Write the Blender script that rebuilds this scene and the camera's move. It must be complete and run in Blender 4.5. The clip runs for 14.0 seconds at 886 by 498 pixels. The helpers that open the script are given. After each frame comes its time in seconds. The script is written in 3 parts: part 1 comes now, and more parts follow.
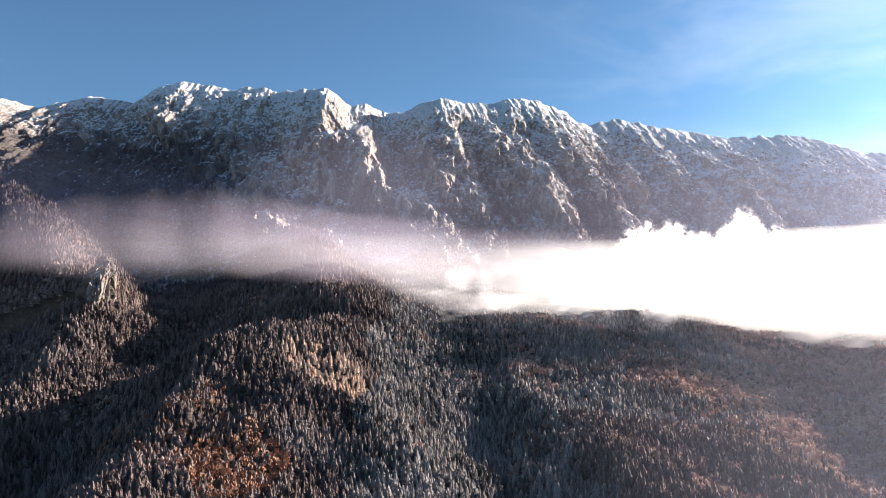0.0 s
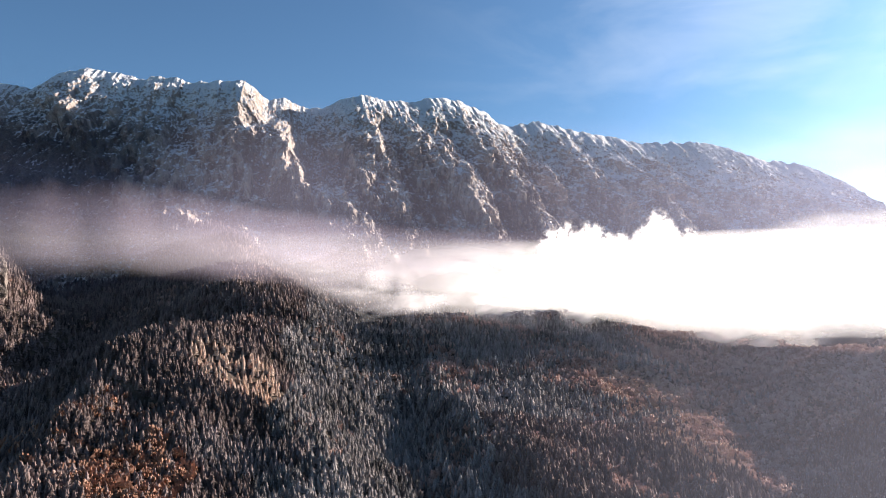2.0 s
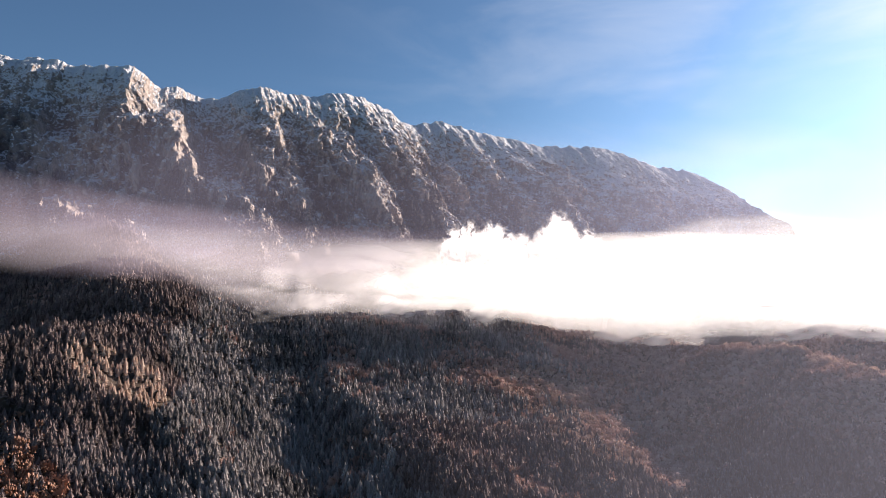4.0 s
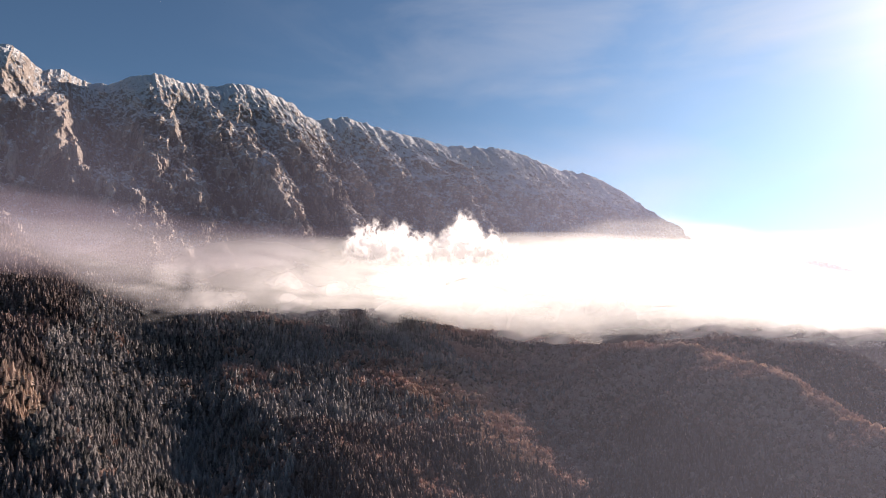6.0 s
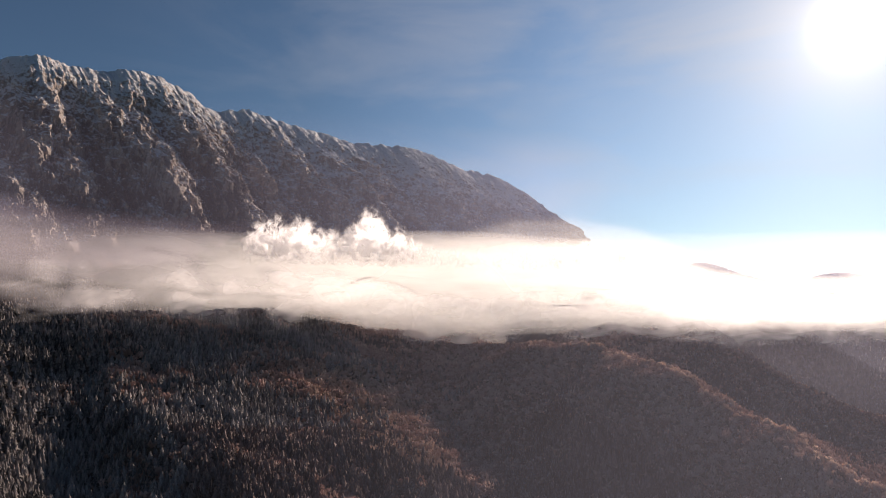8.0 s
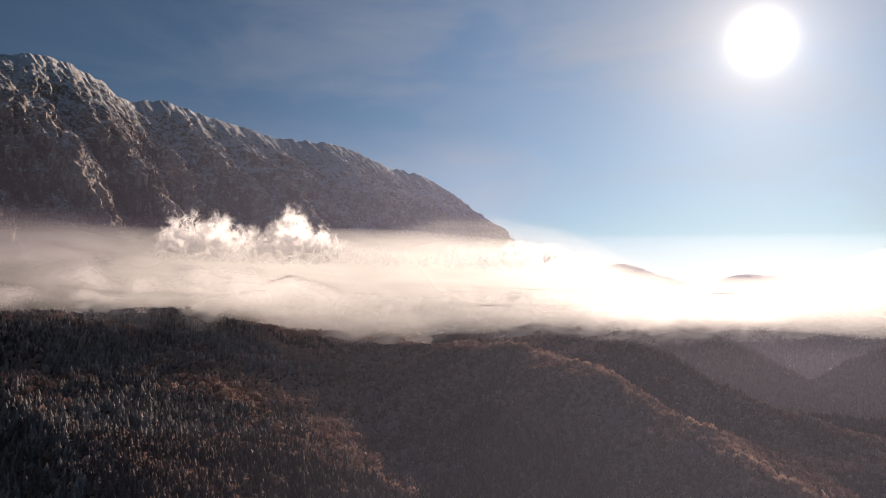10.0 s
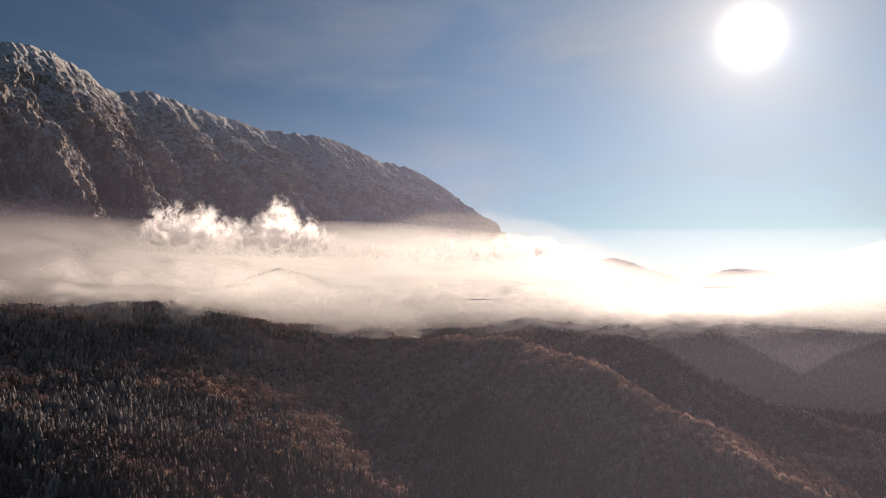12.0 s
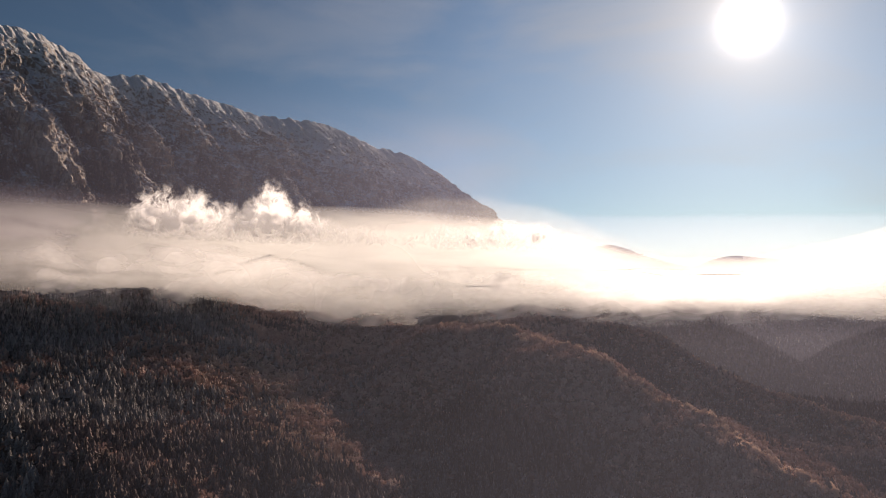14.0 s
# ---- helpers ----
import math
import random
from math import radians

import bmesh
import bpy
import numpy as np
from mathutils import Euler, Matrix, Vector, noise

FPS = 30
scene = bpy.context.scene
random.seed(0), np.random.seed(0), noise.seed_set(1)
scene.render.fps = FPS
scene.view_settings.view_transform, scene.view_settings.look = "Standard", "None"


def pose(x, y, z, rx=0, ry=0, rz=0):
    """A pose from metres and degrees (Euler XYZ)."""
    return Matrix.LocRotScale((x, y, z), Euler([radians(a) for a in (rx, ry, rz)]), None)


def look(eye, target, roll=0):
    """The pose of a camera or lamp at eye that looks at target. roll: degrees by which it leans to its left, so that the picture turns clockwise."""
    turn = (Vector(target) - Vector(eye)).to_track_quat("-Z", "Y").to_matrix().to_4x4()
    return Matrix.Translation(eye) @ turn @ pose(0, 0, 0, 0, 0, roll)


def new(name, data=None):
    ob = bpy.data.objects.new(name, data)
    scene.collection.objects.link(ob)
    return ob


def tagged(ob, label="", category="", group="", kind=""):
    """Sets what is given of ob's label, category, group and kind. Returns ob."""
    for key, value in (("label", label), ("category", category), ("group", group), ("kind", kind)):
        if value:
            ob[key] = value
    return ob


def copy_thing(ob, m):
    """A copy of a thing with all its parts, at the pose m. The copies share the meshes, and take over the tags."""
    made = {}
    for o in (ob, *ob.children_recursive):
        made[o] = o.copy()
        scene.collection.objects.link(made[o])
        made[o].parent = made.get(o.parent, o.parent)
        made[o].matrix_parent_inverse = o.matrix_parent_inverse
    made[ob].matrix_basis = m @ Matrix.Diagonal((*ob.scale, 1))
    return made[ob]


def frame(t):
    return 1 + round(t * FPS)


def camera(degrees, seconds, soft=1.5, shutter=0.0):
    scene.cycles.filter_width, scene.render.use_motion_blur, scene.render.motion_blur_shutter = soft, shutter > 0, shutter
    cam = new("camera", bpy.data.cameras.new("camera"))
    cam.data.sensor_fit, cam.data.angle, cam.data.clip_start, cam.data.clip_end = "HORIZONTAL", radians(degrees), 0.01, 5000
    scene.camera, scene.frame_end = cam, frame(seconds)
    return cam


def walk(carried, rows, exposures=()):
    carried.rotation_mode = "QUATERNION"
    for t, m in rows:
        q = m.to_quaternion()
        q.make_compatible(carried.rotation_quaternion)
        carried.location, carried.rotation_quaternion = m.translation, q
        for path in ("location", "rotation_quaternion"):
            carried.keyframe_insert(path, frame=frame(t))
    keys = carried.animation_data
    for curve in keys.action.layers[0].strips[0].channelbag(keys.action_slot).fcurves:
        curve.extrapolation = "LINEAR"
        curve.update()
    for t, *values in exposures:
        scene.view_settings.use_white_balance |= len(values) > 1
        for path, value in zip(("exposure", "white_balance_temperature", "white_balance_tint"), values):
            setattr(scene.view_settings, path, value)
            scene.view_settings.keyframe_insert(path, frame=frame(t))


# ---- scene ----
cam = camera(62.6, 14.0, soft=0.9)
EYE = 320.0  # flying height over the valley's datum

# seconds, heading in degrees to the right of the first view, degrees upward
HEADINGS = [
    (0.0, 0.01, 5.27), (0.5, 0.59, 5.27), (1.0, 2.38, 5.28), (1.5, 4.39, 5.28), (2.0, 6.39, 5.28), (2.5, 8.37, 5.28),
    (3.0, 10.33, 5.28), (5.5, 19.89, 5.20), (6.0, 21.77, 5.19), (6.5, 23.68, 5.18), (7.0, 25.56, 5.17), (7.5, 27.43, 5.16),
    (8.0, 29.27, 5.15), (8.5, 31.01, 5.14), (9.0, 32.72, 5.14), (9.5, 34.22, 5.15), (10.0, 35.18, 5.15), (10.5, 35.58, 5.14),
    (11.0, 35.73, 5.09), (11.5, 35.81, 4.94), (12.0, 35.92, 4.71), (12.5, 36.01, 4.46), (13.0, 36.07, 4.22),
    (13.5, 36.13, 3.97), (14.0, 36.15, 3.73),
]
# seconds, stops, kelvin, tint
EXPOSURES = [(0.0, 1.92, 6450, 11), (3.0, 1.54, 6550, 15), (6.0, 0.96, 6900, 19), (9.0, 0.30, 7250, 20), (11.5, 0.18, 7450, 20), (14.0, 0.14, 7550, 20)]


def eye_at(t):
    """The drone's place: a steady flight ahead that drifts to the right."""
    s = t / 14.0
    return (-21.6 * s + 70.4 * s * s, 147.9 * s - 16.6 * s * s, EYE + 3.3 * s - 4.7 * s * s)


walk(cam, [(t, pose(*eye_at(t), 90 + up, 0, -head)) for t, head, up in HEADINGS], EXPOSURES)

# ---- light ----
SUN_AZIMUTH, SUN_HEIGHT = radians(59.4), radians(19.4)
SUN_DIR = Vector((math.sin(SUN_AZIMUTH) * math.cos(SUN_HEIGHT), math.cos(SUN_AZIMUTH) * math.cos(SUN_HEIGHT), math.sin(SUN_HEIGHT)))

sun_data = bpy.data.lights.new("sun", "SUN")
sun_data.energy, sun_data.angle, sun_data.color = 5.0, radians(0.55), (1.0, 0.90, 0.79)
sun = new("sun", sun_data)
sun.matrix_world = look(SUN_DIR * 3000, (0, 0, 0))


def nodes_of(tree):
    """Short names for adding nodes and links to a node tree."""
    def add(kind, **values):
        n = tree.nodes.new(kind)
        for key, value in values.items():
            n.inputs[key.replace("_", " ")].default_value = value
        return n

    def math_node(op, a, b=None, clamp=False):
        n = tree.nodes.new("ShaderNodeMath")
        n.operation, n.use_clamp = op, clamp
        for slot, v in enumerate((a, b)):
            if v is None:
                continue
            if isinstance(v, (int, float)):
                n.inputs[slot].default_value = v
            else:
                tree.links.new(v, n.inputs[slot])
        return n.outputs[0]

    def ramp(fac, *stops):
        n = tree.nodes.new("ShaderNodeValToRGB")
        while len(n.color_ramp.elements) < len(stops):
            n.color_ramp.elements.new(0.5)
        for e, (p, c) in zip(n.color_ramp.elements, stops):
            e.position, e.color = p, (*c, 1) if isinstance(c, tuple) else (c, c, c, 1)
        tree.links.new(fac, n.inputs[0])
        return n.outputs[0]

    def mix(fac, a, b, mode="MIX"):
        n = tree.nodes.new("ShaderNodeMix")
        n.data_type, n.blend_type = "RGBA", mode
        for slot, v in ((0, fac), (6, a), (7, b)):
            if isinstance(v, (int, float)):
                n.inputs[slot].default_value = v
            elif isinstance(v, tuple):
                n.inputs[slot].default_value = (*v, 1)
            else:
                tree.links.new(v, n.inputs[slot])
        return n.outputs[2]

    def noise_at(vector, scale, detail=4.0, rough=0.55, distortion=0.0):
        n = tree.nodes.new("ShaderNodeTexNoise")
        n.inputs["Scale"].default_value, n.inputs["Detail"].default_value = scale, detail
        n.inputs["Roughness"].default_value, n.inputs["Distortion"].default_value = rough, distortion
        tree.links.new(vector, n.inputs["Vector"])
        return n.outputs[0]

    return add, math_node, ramp, mix, noise_at


world = bpy.data.worlds.new("sky")
scene.world = world
world.use_nodes = True
wt = world.node_tree
wt.nodes.clear()
w_add, w_math, w_ramp, w_mix, w_noise = nodes_of(wt)
sky = w_add("ShaderNodeTexSky")
sky.sky_type, sky.sun_disc = "NISHITA", False
sky.sun_elevation, sky.sun_rotation = SUN_HEIGHT, SUN_AZIMUTH
sky.altitude, sky.air_density, sky.dust_density, sky.ozone_density = 1300, 1.0, 0.35, 1.6
SKY_STRENGTH = 0.056
way = w_add("ShaderNodeTexCoord")
# the sun's own bright disc with its aureole
dot = wt.nodes.new("ShaderNodeVectorMath")
dot.operation = "DOT_PRODUCT"
wt.links.new(way.outputs["Generated"], dot.inputs[0])
dot.inputs[1].default_value = SUN_DIR
off = w_math("ARCCOSINE", w_math("MINIMUM", dot.outputs["Value"], 1.0))
core = w_math("EXPONENT", w_math("MULTIPLY", w_math("POWER", w_math("DIVIDE", off, radians(1.4)), 2.0), -1.0))
halo = w_math("EXPONENT", w_math("DIVIDE", off, radians(-9.0)))
ring = w_math("EXPONENT", w_math("DIVIDE", off, radians(-2.6)))
glow = w_math("ADD", w_math("MULTIPLY", core, 2.2), w_math("ADD", w_math("MULTIPLY", ring, 0.5), w_math("MULTIPLY", halo, 0.26)))
# thin high cloud
stretch = w_add("ShaderNodeMapping")
stretch.inputs["Scale"].default_value = (2.0, 2.0, 7.0)
stretch.inputs["Rotation"].default_value = (0.0, 0.25, 0.0)
wt.links.new(way.outputs["Generated"], stretch.inputs["Vector"])
wisps = w_ramp(w_noise(stretch.outputs[0], 1.6, 6.0, 0.55, 0.6), (0.45, 0.0), (0.75, 1.0))
near_sun = w_ramp(off, (0.25, 1.0), (0.95, 0.0))
veil = w_math("MULTIPLY", w_math("MULTIPLY", wisps, near_sun), 0.42)
tint = w_mix(1.0, sky.outputs[0], (0.76, 1.02, 1.16), "MULTIPLY")
# the deep blue at right angles to the sun
tint = w_mix(1.0, tint, w_ramp(w_math("DIVIDE", off, math.pi), (0.10, 1.0), (0.22, 0.64), (0.29, 0.57), (0.46, 0.60), (0.9, 0.8)), "MULTIPLY")
sky_out = w_add("ShaderNodeBackground", Strength=SKY_STRENGTH)
wt.links.new(w_mix(veil, tint, (6.5, 6.9, 7.3)), sky_out.inputs["Color"])
glow_out = w_add("ShaderNodeBackground")
glow_out.inputs["Color"].default_value = (1.0, 0.97, 0.90, 1)
wt.links.new(glow, glow_out.inputs["Strength"])
both = w_add("ShaderNodeAddShader")
wt.links.new(sky_out.outputs[0], both.inputs[0])
wt.links.new(glow_out.outputs[0], both.inputs[1])
w_end = w_add("ShaderNodeOutputWorld")
wt.links.new(both.outputs[0], w_end.inputs["Surface"])

# ---- materials ----
def material(name, rough=0.9):
    m = bpy.data.materials.new(name)
    m.use_nodes = True
    t = m.node_tree
    bsdf = next(n for n in t.nodes if n.type == "BSDF_PRINCIPLED")
    bsdf.inputs["Roughness"].default_value = rough
    bsdf.inputs["Specular IOR Level"].default_value = 0.15
    return m, t, bsdf, nodes_of(t)


def upward(t, add):
    geo = add("ShaderNodeNewGeometry")
    split = add("ShaderNodeSeparateXYZ")
    t.links.new(geo.outputs["Normal"], split.inputs[0])
    return geo, split.outputs["Z"]


def bump(t, bsdf, add, height, strength, distance):
    b = add("ShaderNodeBump", Strength=strength, Distance=distance)
    t.links.new(height, b.inputs["Height"])
    t.links.new(b.outputs[0], bsdf.inputs["Normal"])


def rock_material():
    """Pale limestone, streaked down the fall line, with snow where it can lie and dwarf pine on the lower ledges."""
    m, t, bsdf, (add, mth, ramp, mix, noise_at) = material("limestone_with_snow")
    geo, up = upward(t, add)
    pos = geo.outputs["Position"]
    squash = add("ShaderNodeMapping")
    squash.inputs["Scale"].default_value = (1.0, 1.0, 0.35)
    t.links.new(pos, squash.inputs["Vector"])
    streak = noise_at(squash.outputs[0], 0.03, 8.0, 0.65, 0.4)
    grain = noise_at(pos, 0.11, 6.0, 0.8)
    stone = mix(ramp(grain, (0.38, 0.0), (0.60, 0.9)), ramp(streak, (0.30, (0.30, 0.24, 0.205)), (0.55, (0.49, 0.405, 0.35)), (0.75, (0.60, 0.515, 0.455))), (0.34, 0.285, 0.25))
    tall = add("ShaderNodeMapping")
    tall.inputs["Scale"].default_value = (1.0, 1.0, 0.2)
    t.links.new(pos, tall.inputs["Vector"])
    runnel = noise_at(tall.outputs[0], 0.12, 5.0, 0.7, 0.3)
    stone = mix(ramp(runnel, (0.38, 0.5), (0.49, 0.0)), stone, (0.14, 0.118, 0.105))
    height = add("ShaderNodeSeparateXYZ")
    t.links.new(pos, height.inputs[0])
    high = mth("DIVIDE", mth("SUBTRACT", height.outputs["Z"], 560.0), 420.0, True)
    patch = noise_at(squash.outputs[0], 0.10, 8.0, 0.85)
    rib = add("ShaderNodeAttribute")
    rib.attribute_name = "rib"
    rib = rib.outputs["Fac"]
    # pine scrub on ledges and in gullies of the lower half
    scrub = mth("MULTIPLY", ramp(mth("SUBTRACT", noise_at(squash.outputs[0], 0.016, 8.0, 0.75), mth("MULTIPLY", rib, 0.10)), (0.47, 0.0), (0.54, 1.0)), mth("SUBTRACT", 1.15, mth("MULTIPLY", high, 1.3), True))
    # the western slope below the cliffs is all dwarf pine
    west = mth("DIVIDE", mth("SUBTRACT", -400.0, height.outputs["X"]), 160.0, True)
    below = ramp(mth("ADD", mth("DIVIDE", mth("SUBTRACT", 790.0, height.outputs["Z"]), 160.0), mth("MULTIPLY", mth("SUBTRACT", streak, 0.5), 2.4)), (0.2, 0.0), (0.45, 1.0))
    scrub = mth("MAXIMUM", scrub, mth("MULTIPLY", west, below))
    stone = mix(mth("MULTIPLY", scrub, 0.86), stone, (0.06, 0.05, 0.046))
    lie = mth("ADD", mth("ADD", mth("MULTIPLY", up, 0.62), mth("MULTIPLY", high, 0.22)), mth("ADD", mth("MULTIPLY", mth("SUBTRACT", patch, 0.5), 1.9), mth("MULTIPLY", mth("SUBTRACT", runnel, 0.5), 0.9)))
    lie = mth("SUBTRACT", mth("SUBTRACT", lie, mth("MULTIPLY", rib, 0.26)), mth("MULTIPLY", scrub, 0.26))
    lie = mth("ADD", lie, mth("MULTIPLY", mth("DIVIDE", mth("SUBTRACT", height.outputs["X"], 300.0), 900.0, True), 0.12))
    # sun-facing sides are coloured as bare rock, following SUN_DIR
    sun_facing = add("ShaderNodeVectorMath")
    sun_facing.operation = "DOT_PRODUCT"
    t.links.new(geo.outputs["Normal"], sun_facing.inputs[0])
    sun_facing.inputs[1].default_value = SUN_DIR
    lie = mth("SUBTRACT", lie, mth("MULTIPLY", mth("MAXIMUM", mth("SUBTRACT", sun_facing.outputs["Value"], 0.15), 0.0), 0.55))
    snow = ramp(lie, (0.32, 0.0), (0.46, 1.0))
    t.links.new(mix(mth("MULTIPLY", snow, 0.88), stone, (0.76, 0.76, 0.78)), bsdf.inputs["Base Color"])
    bump(t, bsdf, add, mth("ADD", noise_at(squash.outputs[0], 0.10, 8.0, 0.7), mth("MULTIPLY", grain, 0.4)), 1.0, 9.0)
    return m


def forest_floor_material():
    m, t, bsdf, (add, mth, ramp, mix, noise_at) = material("forest_floor")
    geo, up = upward(t, add)
    pos = geo.outputs["Position"]
    soil = ramp(noise_at(pos, 0.05, 6.0, 0.65), (0.35, (0.045, 0.034, 0.026)), (0.65, (0.11, 0.075, 0.055)))
    frost = ramp(noise_at(pos, 0.3, 5.0, 0.7), (0.52, 0.0), (0.70, 1.0))
    t.links.new(mix(mth("MULTIPLY", frost, 0.10), soil, (0.62, 0.63, 0.66)), bsdf.inputs["Base Color"])
    bump(t, bsdf, add, noise_at(pos, 0.4, 5.0, 0.7), 0.8, 1.5)
    return m


def tree_material(name, dark, light, frost, frost_amount, per_object=False, glow_through=0.3):
    """Foliage or bare twigs, of a tint that differs from tree to tree, with hoar frost on the tips and on what faces up."""
    m, t, bsdf, (add, mth, ramp, mix, noise_at) = material(name)
    geo, up = upward(t, add)

    def stored(attribute):
        n = add("ShaderNodeAttribute")
        n.attribute_name = attribute
        return n.outputs["Fac"]

    chance = add("ShaderNodeObjectInfo").outputs["Random"] if per_object else stored("tree")
    tip = stored("tip")
    pos = geo.outputs["Position"]
    wide = noise_at(pos, 0.012, 4.0, 0.6)
    fine = noise_at(pos, 0.9, 3.0, 0.7)
    own = mix(mth("ADD", mth("MULTIPLY", chance, 0.75), mth("MULTIPLY", mth("SUBTRACT", wide, 0.38), 1.3), True), dark, light)
    cover = mth("ADD", mth("ADD", mth("MULTIPLY", up, 0.20), mth("MULTIPLY", tip, 0.75)), mth("ADD", mth("MULTIPLY", mth("SUBTRACT", fine, 0.5), 1.3), mth("MULTIPLY", mth("SUBTRACT", wide, 0.5), 1.4)))
    cover = mth("ADD", cover, mth("MULTIPLY", mth("SUBTRACT", chance, 0.5), 0.5))
    colour = mix(mth("MULTIPLY", ramp(cover, (0.12, 0.0), (0.95, 1.0)), frost_amount), own, frost)
    t.links.new(colour, bsdf.inputs["Base Color"])
    thin = add("ShaderNodeBsdfTranslucent")
    t.links.new(colour, thin.inputs["Color"])
    blend = add("ShaderNodeMixShader", Fac=glow_through)
    t.links.new(bsdf.outputs[0], blend.inputs[1])
    t.links.new(thin.outputs[0], blend.inputs[2])
    end = next(n for n in t.nodes if n.type == "OUTPUT_MATERIAL")
    t.links.new(blend.outputs[0], end.inputs["Surface"])
    return m


def cloud_material(name, strength, grain, bite, tone=(1.0, 0.99, 0.98), squash=2.2, fleece=0.58, forward=0.35, curl=0.3):
    """Droplets: white, lit through from behind as well as from the front, thinning out towards the rims of each sheet of vapour."""
    m = bpy.data.materials.new(name)
    m.use_nodes = True
    t = m.node_tree
    t.nodes.clear()
    add, mth, ramp, mix, noise_at = nodes_of(t)
    body = add("ShaderNodeAttribute")
    body.attribute_name = "body"
    geometry = add("ShaderNodeNewGeometry")
    pos = geometry.outputs["Position"]
    flat = add("ShaderNodeMapping")
    flat.inputs["Scale"].default_value = (1.0, 1.0, squash)
    t.links.new(pos, flat.inputs["Vector"])
    billow = noise_at(flat.outputs[0], grain, 7.0, fleece, curl)
    thick = mth("ADD", body.outputs["Fac"], mth("MULTIPLY", mth("MULTIPLY", mth("SUBTRACT", billow, 0.5), bite), 1.0 if squash < 4 else mth("ADD", body.outputs["Fac"], 0.15, True)))
    thick = mth("MULTIPLY", mth("MULTIPLY", thick, strength), ramp(body.outputs["Fac"], (0.0, 0.0), (0.10 if squash > 2 else 0.45, 1.0)), True)
    near_side = add("ShaderNodeBsdfDiffuse", Color=(*tone, 1))
    far_side = add("ShaderNodeBsdfTranslucent", Color=(*tone, 1))
    # droplets scatter the light whichever way the sheet leans: its slope counts for less than half
    ease = add("ShaderNodeVectorMath")
    ease.operation = "MULTIPLY_ADD"
    t.links.new(geometry.outputs["Normal"], ease.inputs[0])
    ease.inputs[1].default_value = (0.4, 0.4, 0.4)
    ease.inputs[2].default_value = (-0.42, -0.45, -0.10)
    unit = add("ShaderNodeVectorMath")
    unit.operation = "NORMALIZE"
    t.links.new(ease.outputs[0], unit.inputs[0])
    t.links.new(unit.outputs[0], far_side.inputs["Normal"])
    lit = add("ShaderNodeMixShader", Fac=0.92)
    t.links.new(near_side.outputs[0], lit.inputs[1])
    t.links.new(far_side.outputs[0], lit.inputs[2])
    ahead = add("ShaderNodeBsdfRefraction", Color=(*tone, 1), Roughness=0.85, IOR=1.9)
    fog = add("ShaderNodeMixShader", Fac=forward)
    t.links.new(lit.outputs[0], fog.inputs[1])
    t.links.new(ahead.outputs[0], fog.inputs[2])
    clear = add("ShaderNodeBsdfTransparent")
    out = add("ShaderNodeMixShader")
    t.links.new(thick, out.inputs["Fac"])
    t.links.new(clear.outputs[0], out.inputs[1])
    t.links.new(fog.outputs[0], out.inputs[2])
    end = add("ShaderNodeOutputMaterial")
    t.links.new(out.outputs[0], end.inputs["Surface"])
    return m


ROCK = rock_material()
FLOOR = forest_floor_material()
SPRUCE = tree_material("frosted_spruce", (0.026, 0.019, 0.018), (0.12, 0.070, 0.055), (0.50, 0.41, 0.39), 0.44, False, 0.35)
# darker copy for the far slopes, takes down their sunlit specks
SPRUCE_DARK = tree_material("darkened_far_spruce", (0.024, 0.020, 0.020), (0.10, 0.065, 0.055), (0.40, 0.34, 0.34), 0.35)
# rimed, and coloured paler still to lift slopes that lie in shade
SPRUCE_RIMED_PALE = tree_material("rimed_pale_spruce", (0.034, 0.034, 0.034), (0.14, 0.115, 0.10), (0.60, 0.55, 0.54), 0.58, False, 0.4)
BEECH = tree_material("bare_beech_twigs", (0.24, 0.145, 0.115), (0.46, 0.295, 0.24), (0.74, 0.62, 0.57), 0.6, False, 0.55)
# darkened copy: puts the shaded tone of the far slopes into the twigs
BEECH_DIM = tree_material("darkened_far_twigs", (0.085, 0.060, 0.056), (0.17, 0.115, 0.10), (0.36, 0.31, 0.31), 0.3, False, 0.25)
LARCH = tree_material("golden_larch", (0.36, 0.235, 0.165), (0.54, 0.38, 0.28), (0.72, 0.60, 0.53), 0.65, True, 0.45)
LARCH_MASS = tree_material("rusty_larch", (0.23, 0.105, 0.06), (0.40, 0.20, 0.115), (0.50, 0.38, 0.33), 0.35, False, 0.4)
SPRUCE_SOLO = tree_material("frosted_spruce_boughs", (0.026, 0.021, 0.020), (0.11, 0.072, 0.058), (0.52, 0.44, 0.43), 0.52, True)
# paler than BEECH: the sunlight on the crest is put into the colour
BEECH_SUNLIT = tree_material("frosted_sunlit_twigs", (0.44, 0.31, 0.25), (0.64, 0.48, 0.40), (0.78, 0.68, 0.62), 0.6, True, 0.75)
# russet twigs made extra pale, a patch of sun put into their colour
RUSSET_SUNLIT = tree_material("russet_sunlit_twigs", (0.32, 0.205, 0.15), (0.55, 0.38, 0.29), (0.70, 0.60, 0.54), 0.5, False, 0.45)
BARK = tree_material("bark", (0.045, 0.034, 0.028), (0.09, 0.07, 0.058), (0.5, 0.5, 0.52), 0.2, True)
CLOUD = cloud_material("stratus_vapour", 1.0, 0.007, 0.60, (0.90, 0.90, 0.88), 8.0, 0.55, 0.3)
RAGGED = cloud_material("ragged_stratus", 1.0, 0.013, 1.5, (1.0, 0.98, 1.0), 2.6, 0.55, 0.3)
# lilac put into the vapour's colour to imitate its shaded, hazy tone
VEIL = cloud_material("lilac_tinted_stratus", 1.0, 0.006, 0.35, (0.80, 0.70, 0.88), 8.0, 0.5, 0.1)
